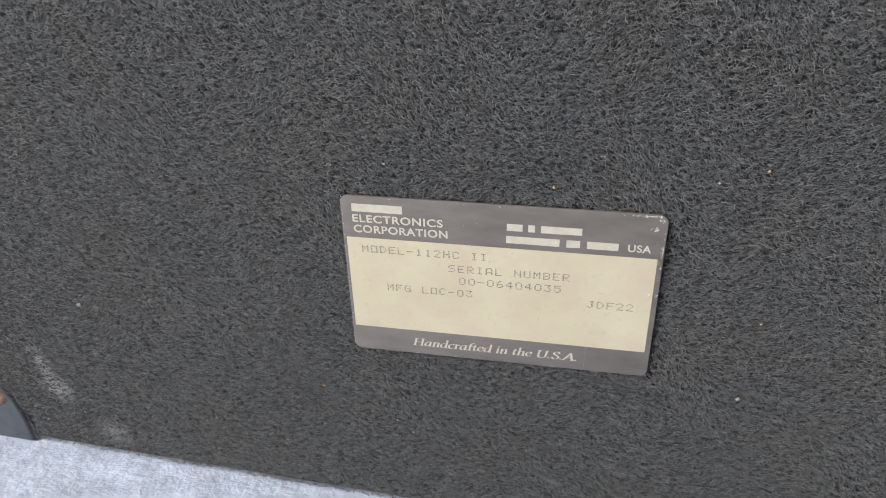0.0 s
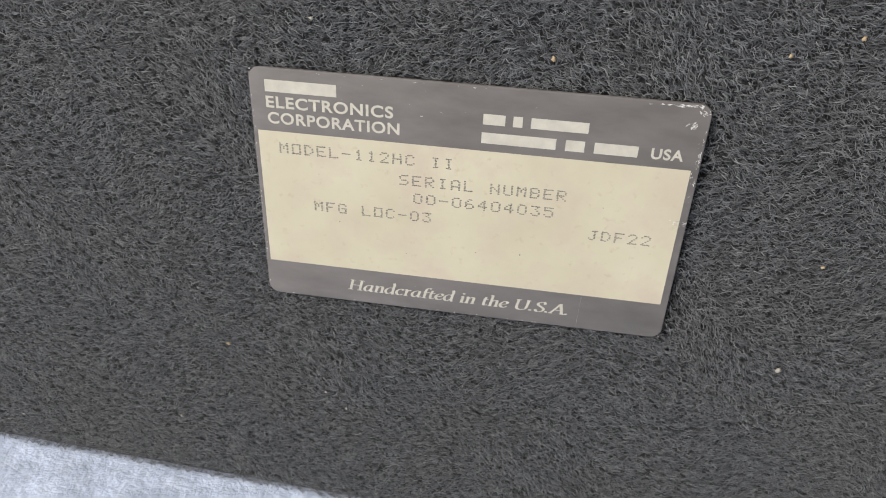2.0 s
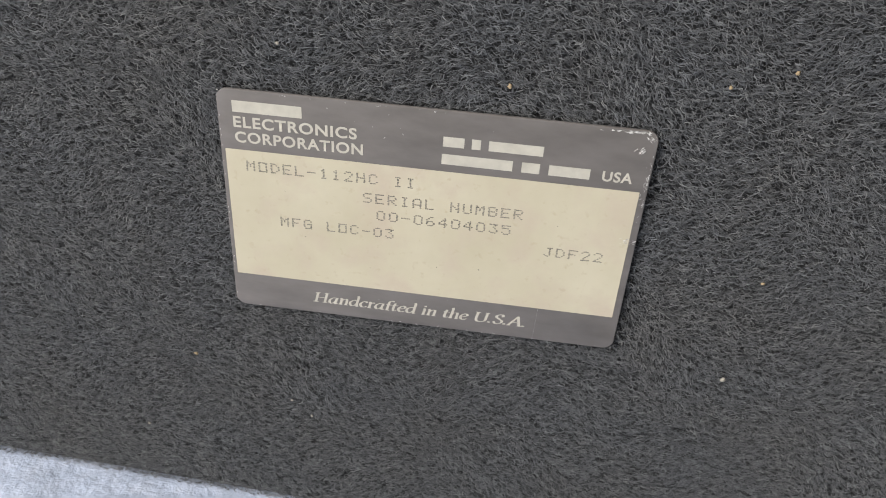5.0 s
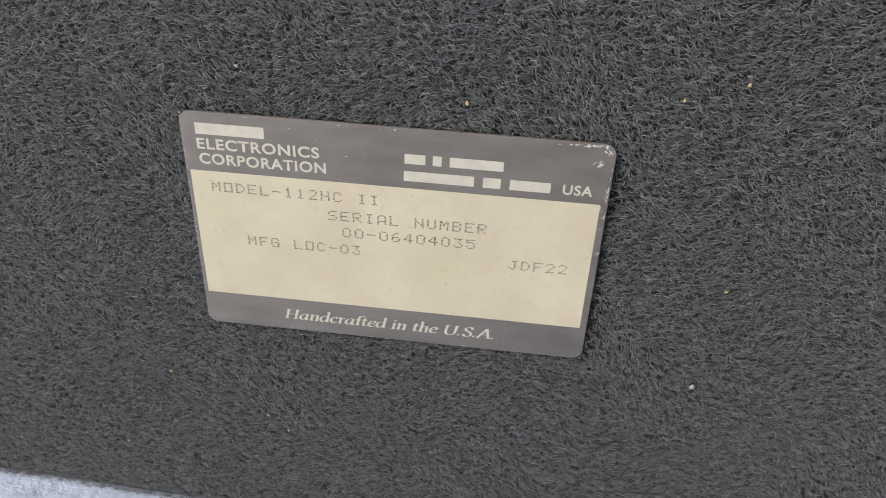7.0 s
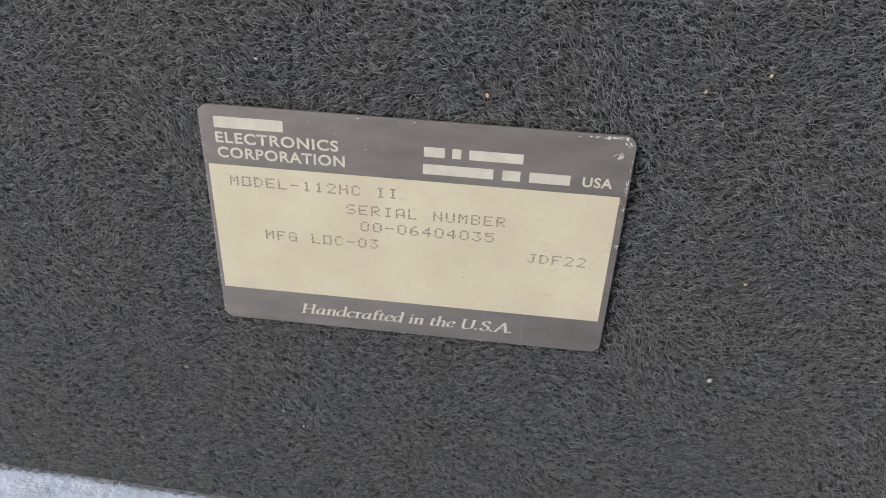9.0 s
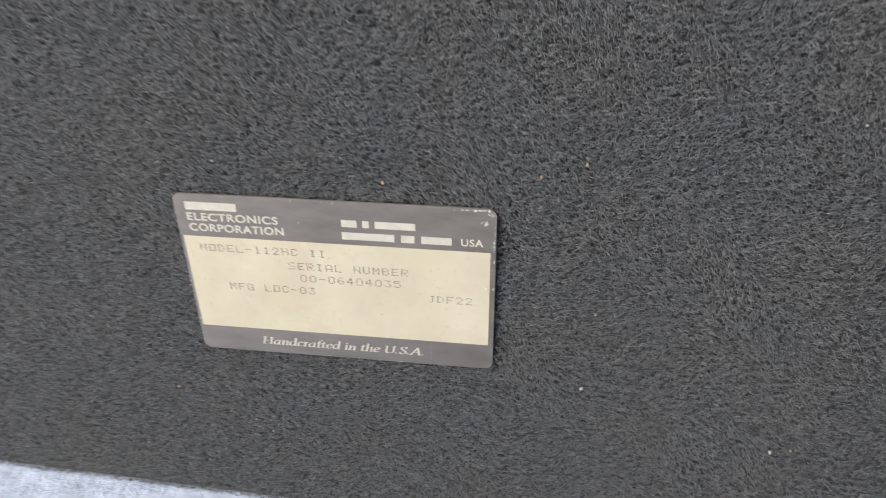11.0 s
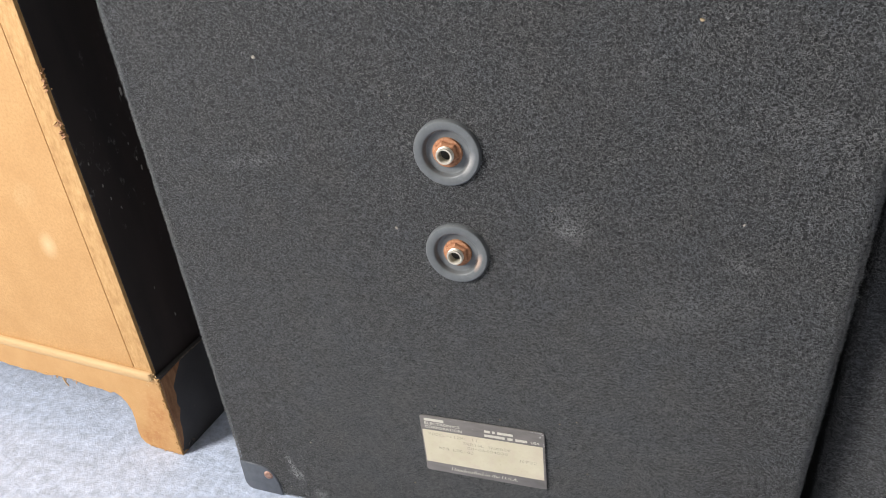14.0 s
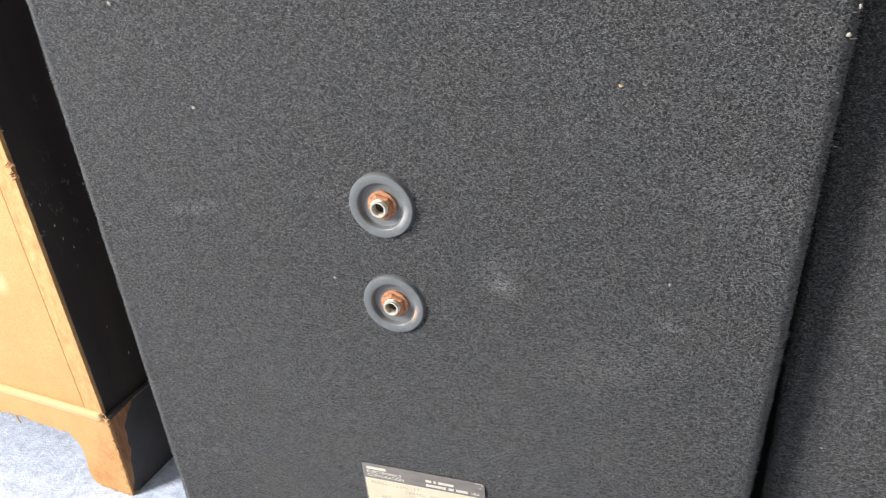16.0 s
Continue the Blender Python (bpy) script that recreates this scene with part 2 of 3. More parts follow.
c = n.mix(n.math("MULTIPLY", n.blob(-0.069, 0.194, 0.010, 0.014, 20), 0.4), c, (0.86, 0.68, 0.42))
n.color(c).bump(n.noise(600, 3), 0.12, 0.0006)
FIBREBOARD = n.mat

n = Nodes("raw_plinth_board", 0.75)
c = n.ramp(n.noise(34, 5, 0.6), [(0.3, (0.475, 0.255, 0.092)), (0.7, (0.555, 0.318, 0.128))])
rust_red = n.math("MULTIPLY", n.math("ADD", n.blob(-0.013, 0.040, 0.020, 0.040, 10), n.blob(-0.030, 0.012, 0.022, 0.016, 0)), n.ramp(n.noise(160, 5, 0.7), [(0.38, 0.1), (0.62, 1.0)]))
c = n.mix(n.math("MINIMUM", n.math("MULTIPLY", rust_red, 1.1), 0.7), c, (0.40, 0.165, 0.050))
c = n.mix(n.ramp(n.noise(420, 4, 0.7), [(0.60, 0.0), (0.72, 0.6)]), c, (0.62, 0.43, 0.215))
n.color(c).bump(n.noise(350, 4, 0.7), 0.35, 0.0010)
PLINTH = n.mat

n = Nodes("raw_wood_bead", 0.7)
c = n.ramp(n.noise(55, 5, 0.6, stretch=(0.15, 1, 1)), [(0.3, (0.50, 0.30, 0.128)), (0.7, (0.62, 0.42, 0.21))])
n.color(c).bump(n.noise(300, 4, stretch=(0.2, 1, 1)), 0.25, 0.0008)
BEAD = n.mat

n = Nodes("raw_chipboard_edge", 0.85)
c = n.ramp(n.noise(260, 5, 0.7, stretch=(1, 1, 0.45)), [(0.3, (0.38, 0.200, 0.072)), (0.5, (0.49, 0.280, 0.110)), (0.7, (0.58, 0.355, 0.152))])
n.color(c).bump(n.noise(320, 4, 0.7), 0.45, 0.0012)
CHIPBOARD = n.mat

n = Nodes("black_lacquer", 0.32)
# brownish upright streaks: soft reflections in the lacquer, put into its base colour
c = n.ramp(n.noise(25, 4, 0.6, stretch=(1, 1, 0.15)), [(0.35, (0.024, 0.020, 0.020)), (0.7, (0.058, 0.044, 0.040))])
marks = n.math("MULTIPLY", n.ramp(n.noise(150, 6, 0.75, stretch=(1, 1, 0.6)), [(0.60, 0.0), (0.66, 1.0)]), n.ramp(n.noise(14, 2), [(0.44, 0.0), (0.56, 1.0)]))
n.color(n.mix(n.math("MULTIPLY", marks, 0.6), c, (0.30, 0.29, 0.28)))
n.rough(n.ramp(n.noise(60, 5), [(0.3, 0.28), (0.7, 0.5)])).bump(n.noise(90, 4), 0.1, 0.001)
n.bsdf.inputs["Specular IOR Level"].default_value = 0.7
LACQUER = n.mat

# greyer copy of the lacquer: the plinth side's reflected floor light, put into colour
n = Nodes("lightened_black_lacquer", 0.5)
c = n.ramp(n.noise(40, 5, 0.65), [(0.35, (0.046, 0.043, 0.044)), (0.7, (0.082, 0.077, 0.078))])
c = n.mix(n.ramp(n.noise(420, 4, 0.7), [(0.66, 0.0), (0.76, 0.5)]), c, (0.20, 0.18, 0.165))
n.color(c).rough(n.ramp(n.noise(80, 4), [(0.3, 0.38), (0.7, 0.6)])).bump(n.noise(120, 4), 0.1, 0.001)
LACQUER_LIT = n.mat

n = Nodes("split_veneer", 0.8)
n.color(n.ramp(n.noise(160, 5, 0.7, stretch=(1, 1, 0.2)), [(0.3, (0.22, 0.095, 0.040)), (0.7, (0.48, 0.25, 0.12))])).bump(n.noise(300, 4), 0.6, 0.001)
VENEER = n.mat

# serves the foot's frayed corner and the painted highlight on the plinth edge
n = Nodes("frayed_and_highlit_lacquer", 0.8)
n.color(n.ramp(n.noise(260, 5, 0.7), [(0.35, (0.05, 0.042, 0.038)), (0.55, (0.17, 0.14, 0.115)), (0.75, (0.34, 0.29, 0.24))]))
FRAY_AND_HIGHLIGHT = n.mat

n = Nodes("pale_lint", 0.95)
n.color(n.ramp(n.noise(900, 3), [(0.3, (0.20, 0.185, 0.155)), (0.7, (0.40, 0.37, 0.31))]))
LINT = n.mat
n = Nodes("straw_lint", 0.95)
n.color(n.ramp(n.noise(900, 3), [(0.3, (0.24, 0.175, 0.10)), (0.7, (0.42, 0.32, 0.19))]))
STRAW = n.mat

# ---------------------------------------------------------------- room
tagged(part("floor", box(ROOM_X0, ROOM_X1, ROOM_Y0, ROOM_Y1, -0.12, 0.0), FLOOR_CARPET),
       "pale blue-grey felted carpet floor", "floor", kind="structure")
tagged(part("ceiling", box(ROOM_X0 - 0.15, ROOM_X1 + 0.15, ROOM_Y0 - 0.15, ROOM_Y1 + 0.15, ROOM_Z, ROOM_Z + 0.12), CEILING),
       "plain pale ceiling out of view, sending down fill light", "ceiling", kind="structure")
tagged(part("wall_north", box(ROOM_X0 - 0.15, ROOM_X1 + 0.15, ROOM_Y1, ROOM_Y1 + 0.15, -0.12, ROOM_Z), WALL),
       "plain dark wall out of view, holding down fill light", "wall", kind="structure")
tagged(part("wall_south", box(ROOM_X0 - 0.15, ROOM_X1 + 0.15, ROOM_Y0 - 0.15, ROOM_Y0, -0.12, ROOM_Z), WALL),
       "plain dark wall out of view, holding down fill light", "wall", kind="structure")
tagged(part("wall_east", box(ROOM_X1, ROOM_X1 + 0.15, ROOM_Y0, ROOM_Y1, -0.12, ROOM_Z), WALL),
       "plain dark wall out of view, holding down fill light", "wall", kind="structure")
# unseen wall with an assumed opening that lets the key light in
bm = box(ROOM_X0 - 0.15, ROOM_X0, ROOM_Y0, WIN_Y0, -0.12, ROOM_Z)
box(ROOM_X0 - 0.15, ROOM_X0, WIN_Y1, ROOM_Y1, -0.12, ROOM_Z, into=bm)
box(ROOM_X0 - 0.15, ROOM_X0, WIN_Y0, WIN_Y1, -0.12, WIN_Z0, into=bm)
box(ROOM_X0 - 0.15, ROOM_X0, WIN_Y0, WIN_Y1, WIN_Z1, ROOM_Z, into=bm)
tagged(part("wall_west", bm, WALL), "plain dark wall out of view, opened for the key light", "wall", kind="structure")


# ---------------------------------------------------------------- carpet pile
def ribbons(name, roots, along, up, length, lift, width, bend, material, parent):
    """Curved fibres as one mesh: each a strip of a quad and a pointed tip from its root along the surface, arching off it."""
    k = len(roots)
    side = np.cross(along, up)
    side /= np.linalg.norm(side, axis=1, keepdims=True)
    length, lift, width, bend = (v[:, None] for v in (length, lift, width, bend))
    middle = roots + along * length * 0.5 + up * lift + side * bend
    tip = roots + along * length - up * lift * 0.5 - side * bend * 0.5
    half = side * width * 0.5
    verts = np.stack([roots - half, roots + half, middle - half, middle + half, tip], axis=1).reshape(-1, 3)
    start = (np.arange(k) * 5)[:, None]
    corners = (start + np.array([0, 1, 3, 2, 2, 3, 4])).reshape(-1)
    me = bpy.data.meshes.new(name)
    me.vertices.add(k * 5)
    me.vertices.foreach_set("co", verts.astype(np.float32).ravel())
    me.loops.add(k * 7)
    me.loops.foreach_set("vertex_index", corners.astype(np.int32))
    me.polygons.add(k * 2)
    me.polygons.foreach_set("loop_start", ((np.arange(k) * 7)[:, None] + np.array([0, 4])).reshape(-1).astype(np.int32))
    me.update(calc_edges=True)
    me.validate()
    ob = link_mesh(name, me, material, parent)
    return tagged(ob, kind="stuff")


def scatter(rng, zones):
    """Random x, z places and fibre sizes over rectangles (x0, x1, z0, z1, count, size)."""
    out = [np.stack([rng.uniform(x0, x1, c), rng.uniform(z0, z1, c), np.full(c, size)], axis=1) for x0, x1, z0, z1, c, size in zones]
    return np.concatenate(out)


def flare(x, z, mid):
    """The cabinets widen a little upwards, the first one more on its left."""
    spread = np.where((x < mid) & (mid < 0.1), 0.125, 0.085)
    return mid + (x - mid) * (1 + spread * (z - 0.2))


def pile_on_back(parent, rng, xz, x_left, x_right, z_low, material, name="carpet_covering"):
    """Fibres over a back face at y = 0 (pile top), its two upright edges rounded over."""
    x, z, size = xz[:, 0], xz[:, 1], xz[:, 2]
    k = len(x)
    # the pile lies over the rounded edges too
    over_l, over_r = np.clip((x_left + 0.006 - x) / 0.012, 0, 1), np.clip((x - x_right + 0.006) / 0.012, 0, 1)
    turn = (over_r - over_l) * math.pi / 2
    px = np.where(over_l > 0, x_left + 0.006 - 0.006 * np.sin(over_l * math.pi / 2), np.where(over_r > 0, x_right - 0.006 + 0.006 * np.sin(over_r * math.pi / 2), x))
    py = 0.002 + 0.006 * (1 - np.cos(turn))
    up = np.stack([np.sin(turn), -np.cos(turn), np.zeros(k)], axis=1)
    flat = np.stack([np.cos(turn), np.sin(turn), np.zeros(k)], axis=1)
    # soft tufts a millimetre or two apart, drawn out sideways, with pits between them
    hill, slope = np.zeros(k), np.zeros(k)
    for _ in range(16):
        turn_w, wave = rng.normal(math.pi / 2 + 0.15, 0.5), math.tau / rng.uniform(0.0009, 0.0027)
        phase = rng.uniform(0, math.tau)
        arg = wave * (math.cos(turn_w) * x + math.sin(turn_w) * z) + phase + 1.6 * np.sin(190 * x + 3 * phase) + 1.6 * np.sin(150 * z + phase)
        hill += np.sin(arg)
        slope += np.cos(arg)
    hill, slope = hill / 2.8, slope / 2.8
    swirl = 0.30 * np.sin(x * 90 + 1.3 * np.sin(z * 71)) + 0.30 * np.sin(z * 120 + x * 47) + 0.25 * np.sin(260 * x + 190 * z)
    high = np.clip((z - 0.14) / 0.10, 0, 1)
    a = rng.normal(-0.12, 0.46, k) * (1 + 0.5 * high) + np.where(rng.random(k) < 0.5, 0, math.pi) + swirl + 0.3 * slope
    along = flat * np.cos(a)[:, None] + np.array([0, 0, 1.0]) * np.sin(a)[:, None]
    depth = rng.uniform(0.0, 1.0, k) ** 0.7
    roots = np.stack([flare(px, z, (x_left + x_right) / 2), py, z], axis=1) + up * np.clip(0.0009 * depth + 0.0005 + 0.00038 * hill, 0, 0.002)[:, None]
    length = rng.uniform(0.0012, 0.0030, k) * (0.35 + 0.65 * size) * (1 - 0.26 * high)
    lift = rng.uniform(0.00012, 0.0006, k)
    edge = (over_l + over_r) > 0
    lift = np.where(edge & (rng.random(k) < 0.12), lift * rng.uniform(1.3, 2.4, k), lift)
    lift = np.where((over_r > 0.3) & (rng.random(k) < 0.03), lift * rng.uniform(2.0, 3.5, k), lift)
    width = rng.uniform(0.00015, 0.00030, k) * size * (1 + 0.25 * high)
    bend = rng.normal(0, 0.00050, k) * (0.3 + 0.7 * size)
    keep = (z + along[:, 2] * length > z_low) & (edge | (hill > -0.8) | (rng.random(k) < 0.6 + 0.15 * high))
    return ribbons(name, roots[keep], along[keep], up[keep], length[keep], lift[keep], width[keep], bend[keep], material, parent)


def cabinet_shell(x0, x1, y0, y1, z1, parent):
    bm = box(x0, x1, y0, y1, 0.002, z1)
    edges = [e for e in bm.edges if max(v.co.z for v in e.verts) > 0.01]
    bmesh.ops.bevel(bm, geom=edges, offset=0.006, segments=4, profile=0.5, affect="EDGES")
    for q in bm.verts:
        q.co.x = float(flare(q.co.x, q.co.z, (x0 + x1) / 2))
    return part("cabinet", bm, BACKING, parent, smooth=40)


def screw(parent, x, y, z):
    bm = lathe([(0.0001, -0.0011), (0.0018, -0.0014), (0.0033, -0.0007), (0.0039, 0.0), (0.0039, 0.0012)], 24)
    for w, h in ((0.0036, 0.0007), (0.0007, 0.0036)):
        box(-w / 2, w / 2, -0.0013, -0.0009, -h / 2, h / 2, into=bm)
    ob = part("screw", bm, SCREW, parent, "rusty cross-head screw", smooth=40)
    ob.location = (x, y, z)
    return ob


def corner_protector(parent, x, y, sign, wide=1.0, high=1.0):
    """A moulded plastic corner, x at the cabinet's upright edge, sign the way into the face."""
    out = [(-0.0025, 0.010), (-0.0018, 0.0055), (0.0005, 0.0018), (0.0045, 0.0), (0.0360, 0.0), (0.0368, 0.004), (0.0358, 0.013), (0.0335, 0.021), (0.0300, 0.0272), (0.0240, 0.0310), (0.014, 0.0325), (-0.0025, 0.0330)]
    bm = prism([(a * sign * wide, b * high) for a, b in out], 0.012, "y", 0.001)
    box(*sorted((-0.0025 * sign, 0.0008 * sign)), 0.010, 0.034, 0.006, 0.0335 * high, 0.0004, into=bm)
    ob = part("corner_protector", bm, CORNER, parent, "black moulded plastic corner", smooth=50)
    ob.location = (x, y, 0.0005)
    return ob


# ---------------------------------------------------------------- loudspeaker
LEFT, RIGHT, HIGH = -0.1925, 0.1995, 0.60
speaker = tagged(new("loudspeaker"), "loudspeaker cabinet covered in black carpet, seen from behind", "loudspeaker")
cabinet_shell(LEFT, RIGHT, 0.002, 0.36, HIGH, speaker)

PLATE_W, PLATE_H, PLATE_TILT = 0.0827, 0.0494, 2.3
PLATE_AT = Matrix.Translation((-0.0302, -0.0006, 0.1152)) @ Matrix.Rotation(radians(-PLATE_TILT), 4, "Y")
JACKS = ((0.0015, 0.3003), (0.0034, 0.2408))
JACK_R = 0.0185

rng = np.random.default_rng(7)
xz = scatter(rng, [(-0.15, 0.17, 0.002, 0.29, 640000, 0.62), (LEFT - 0.004, RIGHT + 0.004, 0.002, 0.48, 600000, 0.68), (LEFT - 0.004, RIGHT + 0.004, 0.48, HIGH - 0.004, 22000, 1.2),
                   (LEFT - 0.005, LEFT + 0.004, 0.03, 0.5, 9000, 1.0), (RIGHT - 0.004, RIGHT + 0.005, 0.03, 0.5, 9000, 1.0)])
# finer fibres round the plate, giving way gradually to coarser ones
chance = rng.random(len(xz))
fade = np.clip((0.29 - xz[:, 1]) / 0.16, 0, 1) * np.clip((0.16 - np.abs(xz[:, 0] - 0.01)) / 0.06, 0, 1)
xz = xz[np.where(xz[:, 2] < 0.65, chance < fade, (xz[:, 2] != 0.68) | (chance > 0.85 * fade))]
keep = np.ones(len(xz), bool)
for jx, jz in JACKS:
    keep &= np.hypot(xz[:, 0] - jx, xz[:, 1] - jz) > JACK_R - 0.0003
ca, sa = math.cos(radians(PLATE_TILT)), math.sin(radians(PLATE_TILT))
dx, dz = xz[:, 0] + 0.0302, xz[:, 1] - 0.1152
u, v = dx * ca + dz * sa, -dx * sa + dz * ca
keep &= ~((u > 0.0002) & (u < PLATE_W - 0.0002) & (v < -0.0002) & (v > -PLATE_H + 0.0002))
keep &= ~(np.hypot(np.maximum(xz[:, 0] - LEFT - 0.0135, 0) / 0.0212, np.maximum(xz[:, 1] - 0.011, 0) / 0.0188) < 1) | (xz[:, 0] > -0.13)
pile_on_back(speaker, rng, xz[keep], LEFT, RIGHT, 0.001, PILE)

guard = corner_protector(speaker, -0.1852, 0.0, 1, 0.84, 0.92)
screw(guard, 0.0220, 0.0, 0.0208)


def jack_socket(x, z, spin, plastic):
    dish = part("jack_plate", lathe([(0.0070, 0.0016), (0.0116, 0.0016), (0.0120, 0.0014), (0.0127, -0.0006), (0.0130, -0.0011), (0.0135, -0.0014),
                                     (0.0168, -0.0017), (0.0175, -0.0015), (0.0181, -0.0006), (0.0183, 0.0020)], 72), plastic, speaker, "dished grey plastic jack plate", smooth=34)
    dish.location = (x, 0.0002, z)
    part("washer", lathe([(0.0040, 0.0016), (0.0040, 0.0002), (0.0074, 0.0000), (0.0080, 0.0004), (0.0081, 0.0017)], 40), RUST, dish, "rusted steel washer", smooth=40)
    nut = lathe([(0.0046, 0.0002), (0.0046, -0.0022), (0.0054, -0.0023), (0.0064, -0.0017), (0.0068, -0.0008), (0.0068, 0.0001)], 6)
    nut_ob = part("nut", nut, RUST, dish, "rusted hexagonal nut")
    nut_ob.rotation_euler = (0, radians(spin), 0)
    rings = [(0.0047, 0.0002)]
    for i in range(6):
        y = -0.0021 - 0.0004 * i
        rings += [(0.0047, y), (0.0044, y - 0.0002)]
    rings += [(0.0045, -0.0046), (0.0043, -0.0051), (0.0035, -0.0051), (0.0032, -0.0047), (0.0032, 0.0006)]
    part("sleeve", lathe(rings, 40), NICKEL, dish, "dull nickel threaded socket sleeve", smooth=50)
    # shallow dark cap stands in for the shaded depth of the bore
    part("socket_dark_cap", lathe([(0.0032, -0.0005), (0.0015, 0.0002), (0.0001, 0.0002)], 24), HOLE_SHADE, dish)
    return dish


jack_socket(*JACKS[0], 12, DISH_PALE_STREAK)
jack_socket(*JACKS[1], 26, DISH_STAINED)

# ---------------------------------------------------------------- name plate
plate = part("name_plate", prism([(a, b) for a, b in rounded_outline(PLATE_W, PLATE_H, 0.0022)], 0.0007, "y", 0.00015), PLATE_GREY, speaker,
             "grey and cream printed plastic name plate", smooth=40)
plate.matrix_local = PLATE_AT


def flat(rects, height=-0.00005, slant=0.0):
    """Thin printed rectangles (u0, u1, v0, v1), v running down the plate."""
    bm = bmesh.new()
    for u0, u1, v0, v1 in rects:
        s = slant * (v1 - v0)
        bm.faces.new([bm.verts.new(p) for p in ((u0, height, -v1), (u1, height, -v1), (u1 + s, height, -v0), (u0 + s, height, -v0))])
    return bm


panel = flat([(0.0009, 0.0813, 0.0122, 0.0412)], -0.00006)
part("cream_panel", panel, PLATE_CREAM, plate, "yellowed cream panel")
for u0, u1, v0, v1 in ((0.0030, 0.0166, 0.0022, 0.0045), 
                       (0.0437, 0.0477, 0.0051, 0.0071), (0.0491, 0.0508, 0.0051, 0.0071), (0.0523, 0.0625, 0.0051, 0.0071),
                       (0.0436, 0.0571, 0.0086, 0.0107), (0.0588, 0.0622, 0.0086, 0.0107), (0.0639, 0.0716, 0.0086, 0.0107)):
    part("print_bar", flat([(u0, u1, v0, v1)], -0.00004), PRINT_LIGHT, plate)

DOTS = {"0": "3E4141413E", "1": "00427F4000", "2": "4261514946", "3": "2141454B31", "4": "1814127F10", "5": "2745454539", "6": "3C4A494930",
        "A": "7E1111117E", "B": "7F49494936", "C": "3E41414122", "D": "7F4141221C", "E": "7F49494941", "F": "7F09090901", "G": "3E4149497A",
        "H": "7F0808087F", "I": "00417F4100", "J": "2040413F01", "L": "7F40404040", "M": "7F020C027F", "N": "7F0408107F", "O": "7F4141417F",
        "R": "7F09192946", "S": "4649494931", "U": "3F4040403F", "-": "0808080808"}


def dot_print(text, u0, u1, v0, v1):
    """A line of dot-matrix lettering, filling u0..u1 and v0..v1 of the plate."""
    bm = bmesh.new()
    pitch = (u1 - u0) / (len(text) - 0.28)
    du, dv = pitch * 0.72 / 5, (v1 - v0) / 7
    rnd = random.Random(text)
    for i, ch in enumerate(text):
        code = DOTS.get(ch)
        for col in range(5 if code else 0):
            bits = int(code[2 * col:2 * col + 2], 16)
            for row in range(7):
                if bits >> row & 1:
                    cu, cv = u0 + i * pitch + (col + 0.5) * du + rnd.gauss(0, du * 0.08), v0 + (row + 0.5) * dv + rnd.gauss(0, dv * 0.08)
                    bm.faces.new([bm.verts.new((cu + du * 0.60 * math.cos(a), -0.00009, -cv + dv * 0.45 * math.sin(a))) for a in (math.tau * k / 8 for k in range(8))])
    return part("printed_line", bm, PRINT_INK, plate)


dot_print("MODEL-112HC II", 0.0049, 0.0387, 0.0144, 0.0166)
dot_print("SERIAL NUMBER", 0.0284, 0.0602, 0.0186, 0.0208)
dot_print("00-06404035", 0.0312, 0.0582, 0.0223, 0.0245)
dot_print("MFG LOC-03", 0.0112, 0.0348, 0.0262, 0.0284)
dot_print("JDF22", 0.0652, 0.0769, 0.0262, 0.0284)


def lettering(text, u0, u1, v_base, cap, bold):
    """A line in the built-in font, scaled to span u0..u1 on the base line."""
    cu = bpy.data.curves.new("printed_line", "FONT")
    cu.body, cu.size, cu.offset, cu.space_character = text, 1.0, bold, 1.1
    tmp = new("printed_line", cu)
    bpy.context.view_layer.update()
    me = bpy.data.meshes.new_from_object(tmp.evaluated_get(bpy.context.evaluated_depsgraph_get()))
    bpy.data.objects.remove(tmp)
    xs, ys = [q.co.x for q in me.vertices], [q.co.y for q in me.vertices]
    sx, sz = (u1 - u0) / (max(xs) - min(xs)), cap / (max(ys) - min(ys))
    me.transform(Matrix(((sx, 0, 0, u0 - min(xs) * sx), (0, 0, 0, -0.00004), (0, sz, 0, -v_base - min(ys) * sz), (0, 0, 0, 1))))
    return link_mesh("printed_line", me, PRINT_LIGHT, plate)


lettering("ELECTRONICS", 0.0030, 0.0272, 0.0076, 0.0023, 0.024)
lettering("CORPORATION", 0.0031, 0.0284, 0.0107, 0.0023, 0.024)
lettering("USA", 0.0739, 0.0795, 0.0107, 0.0021, 0.024)

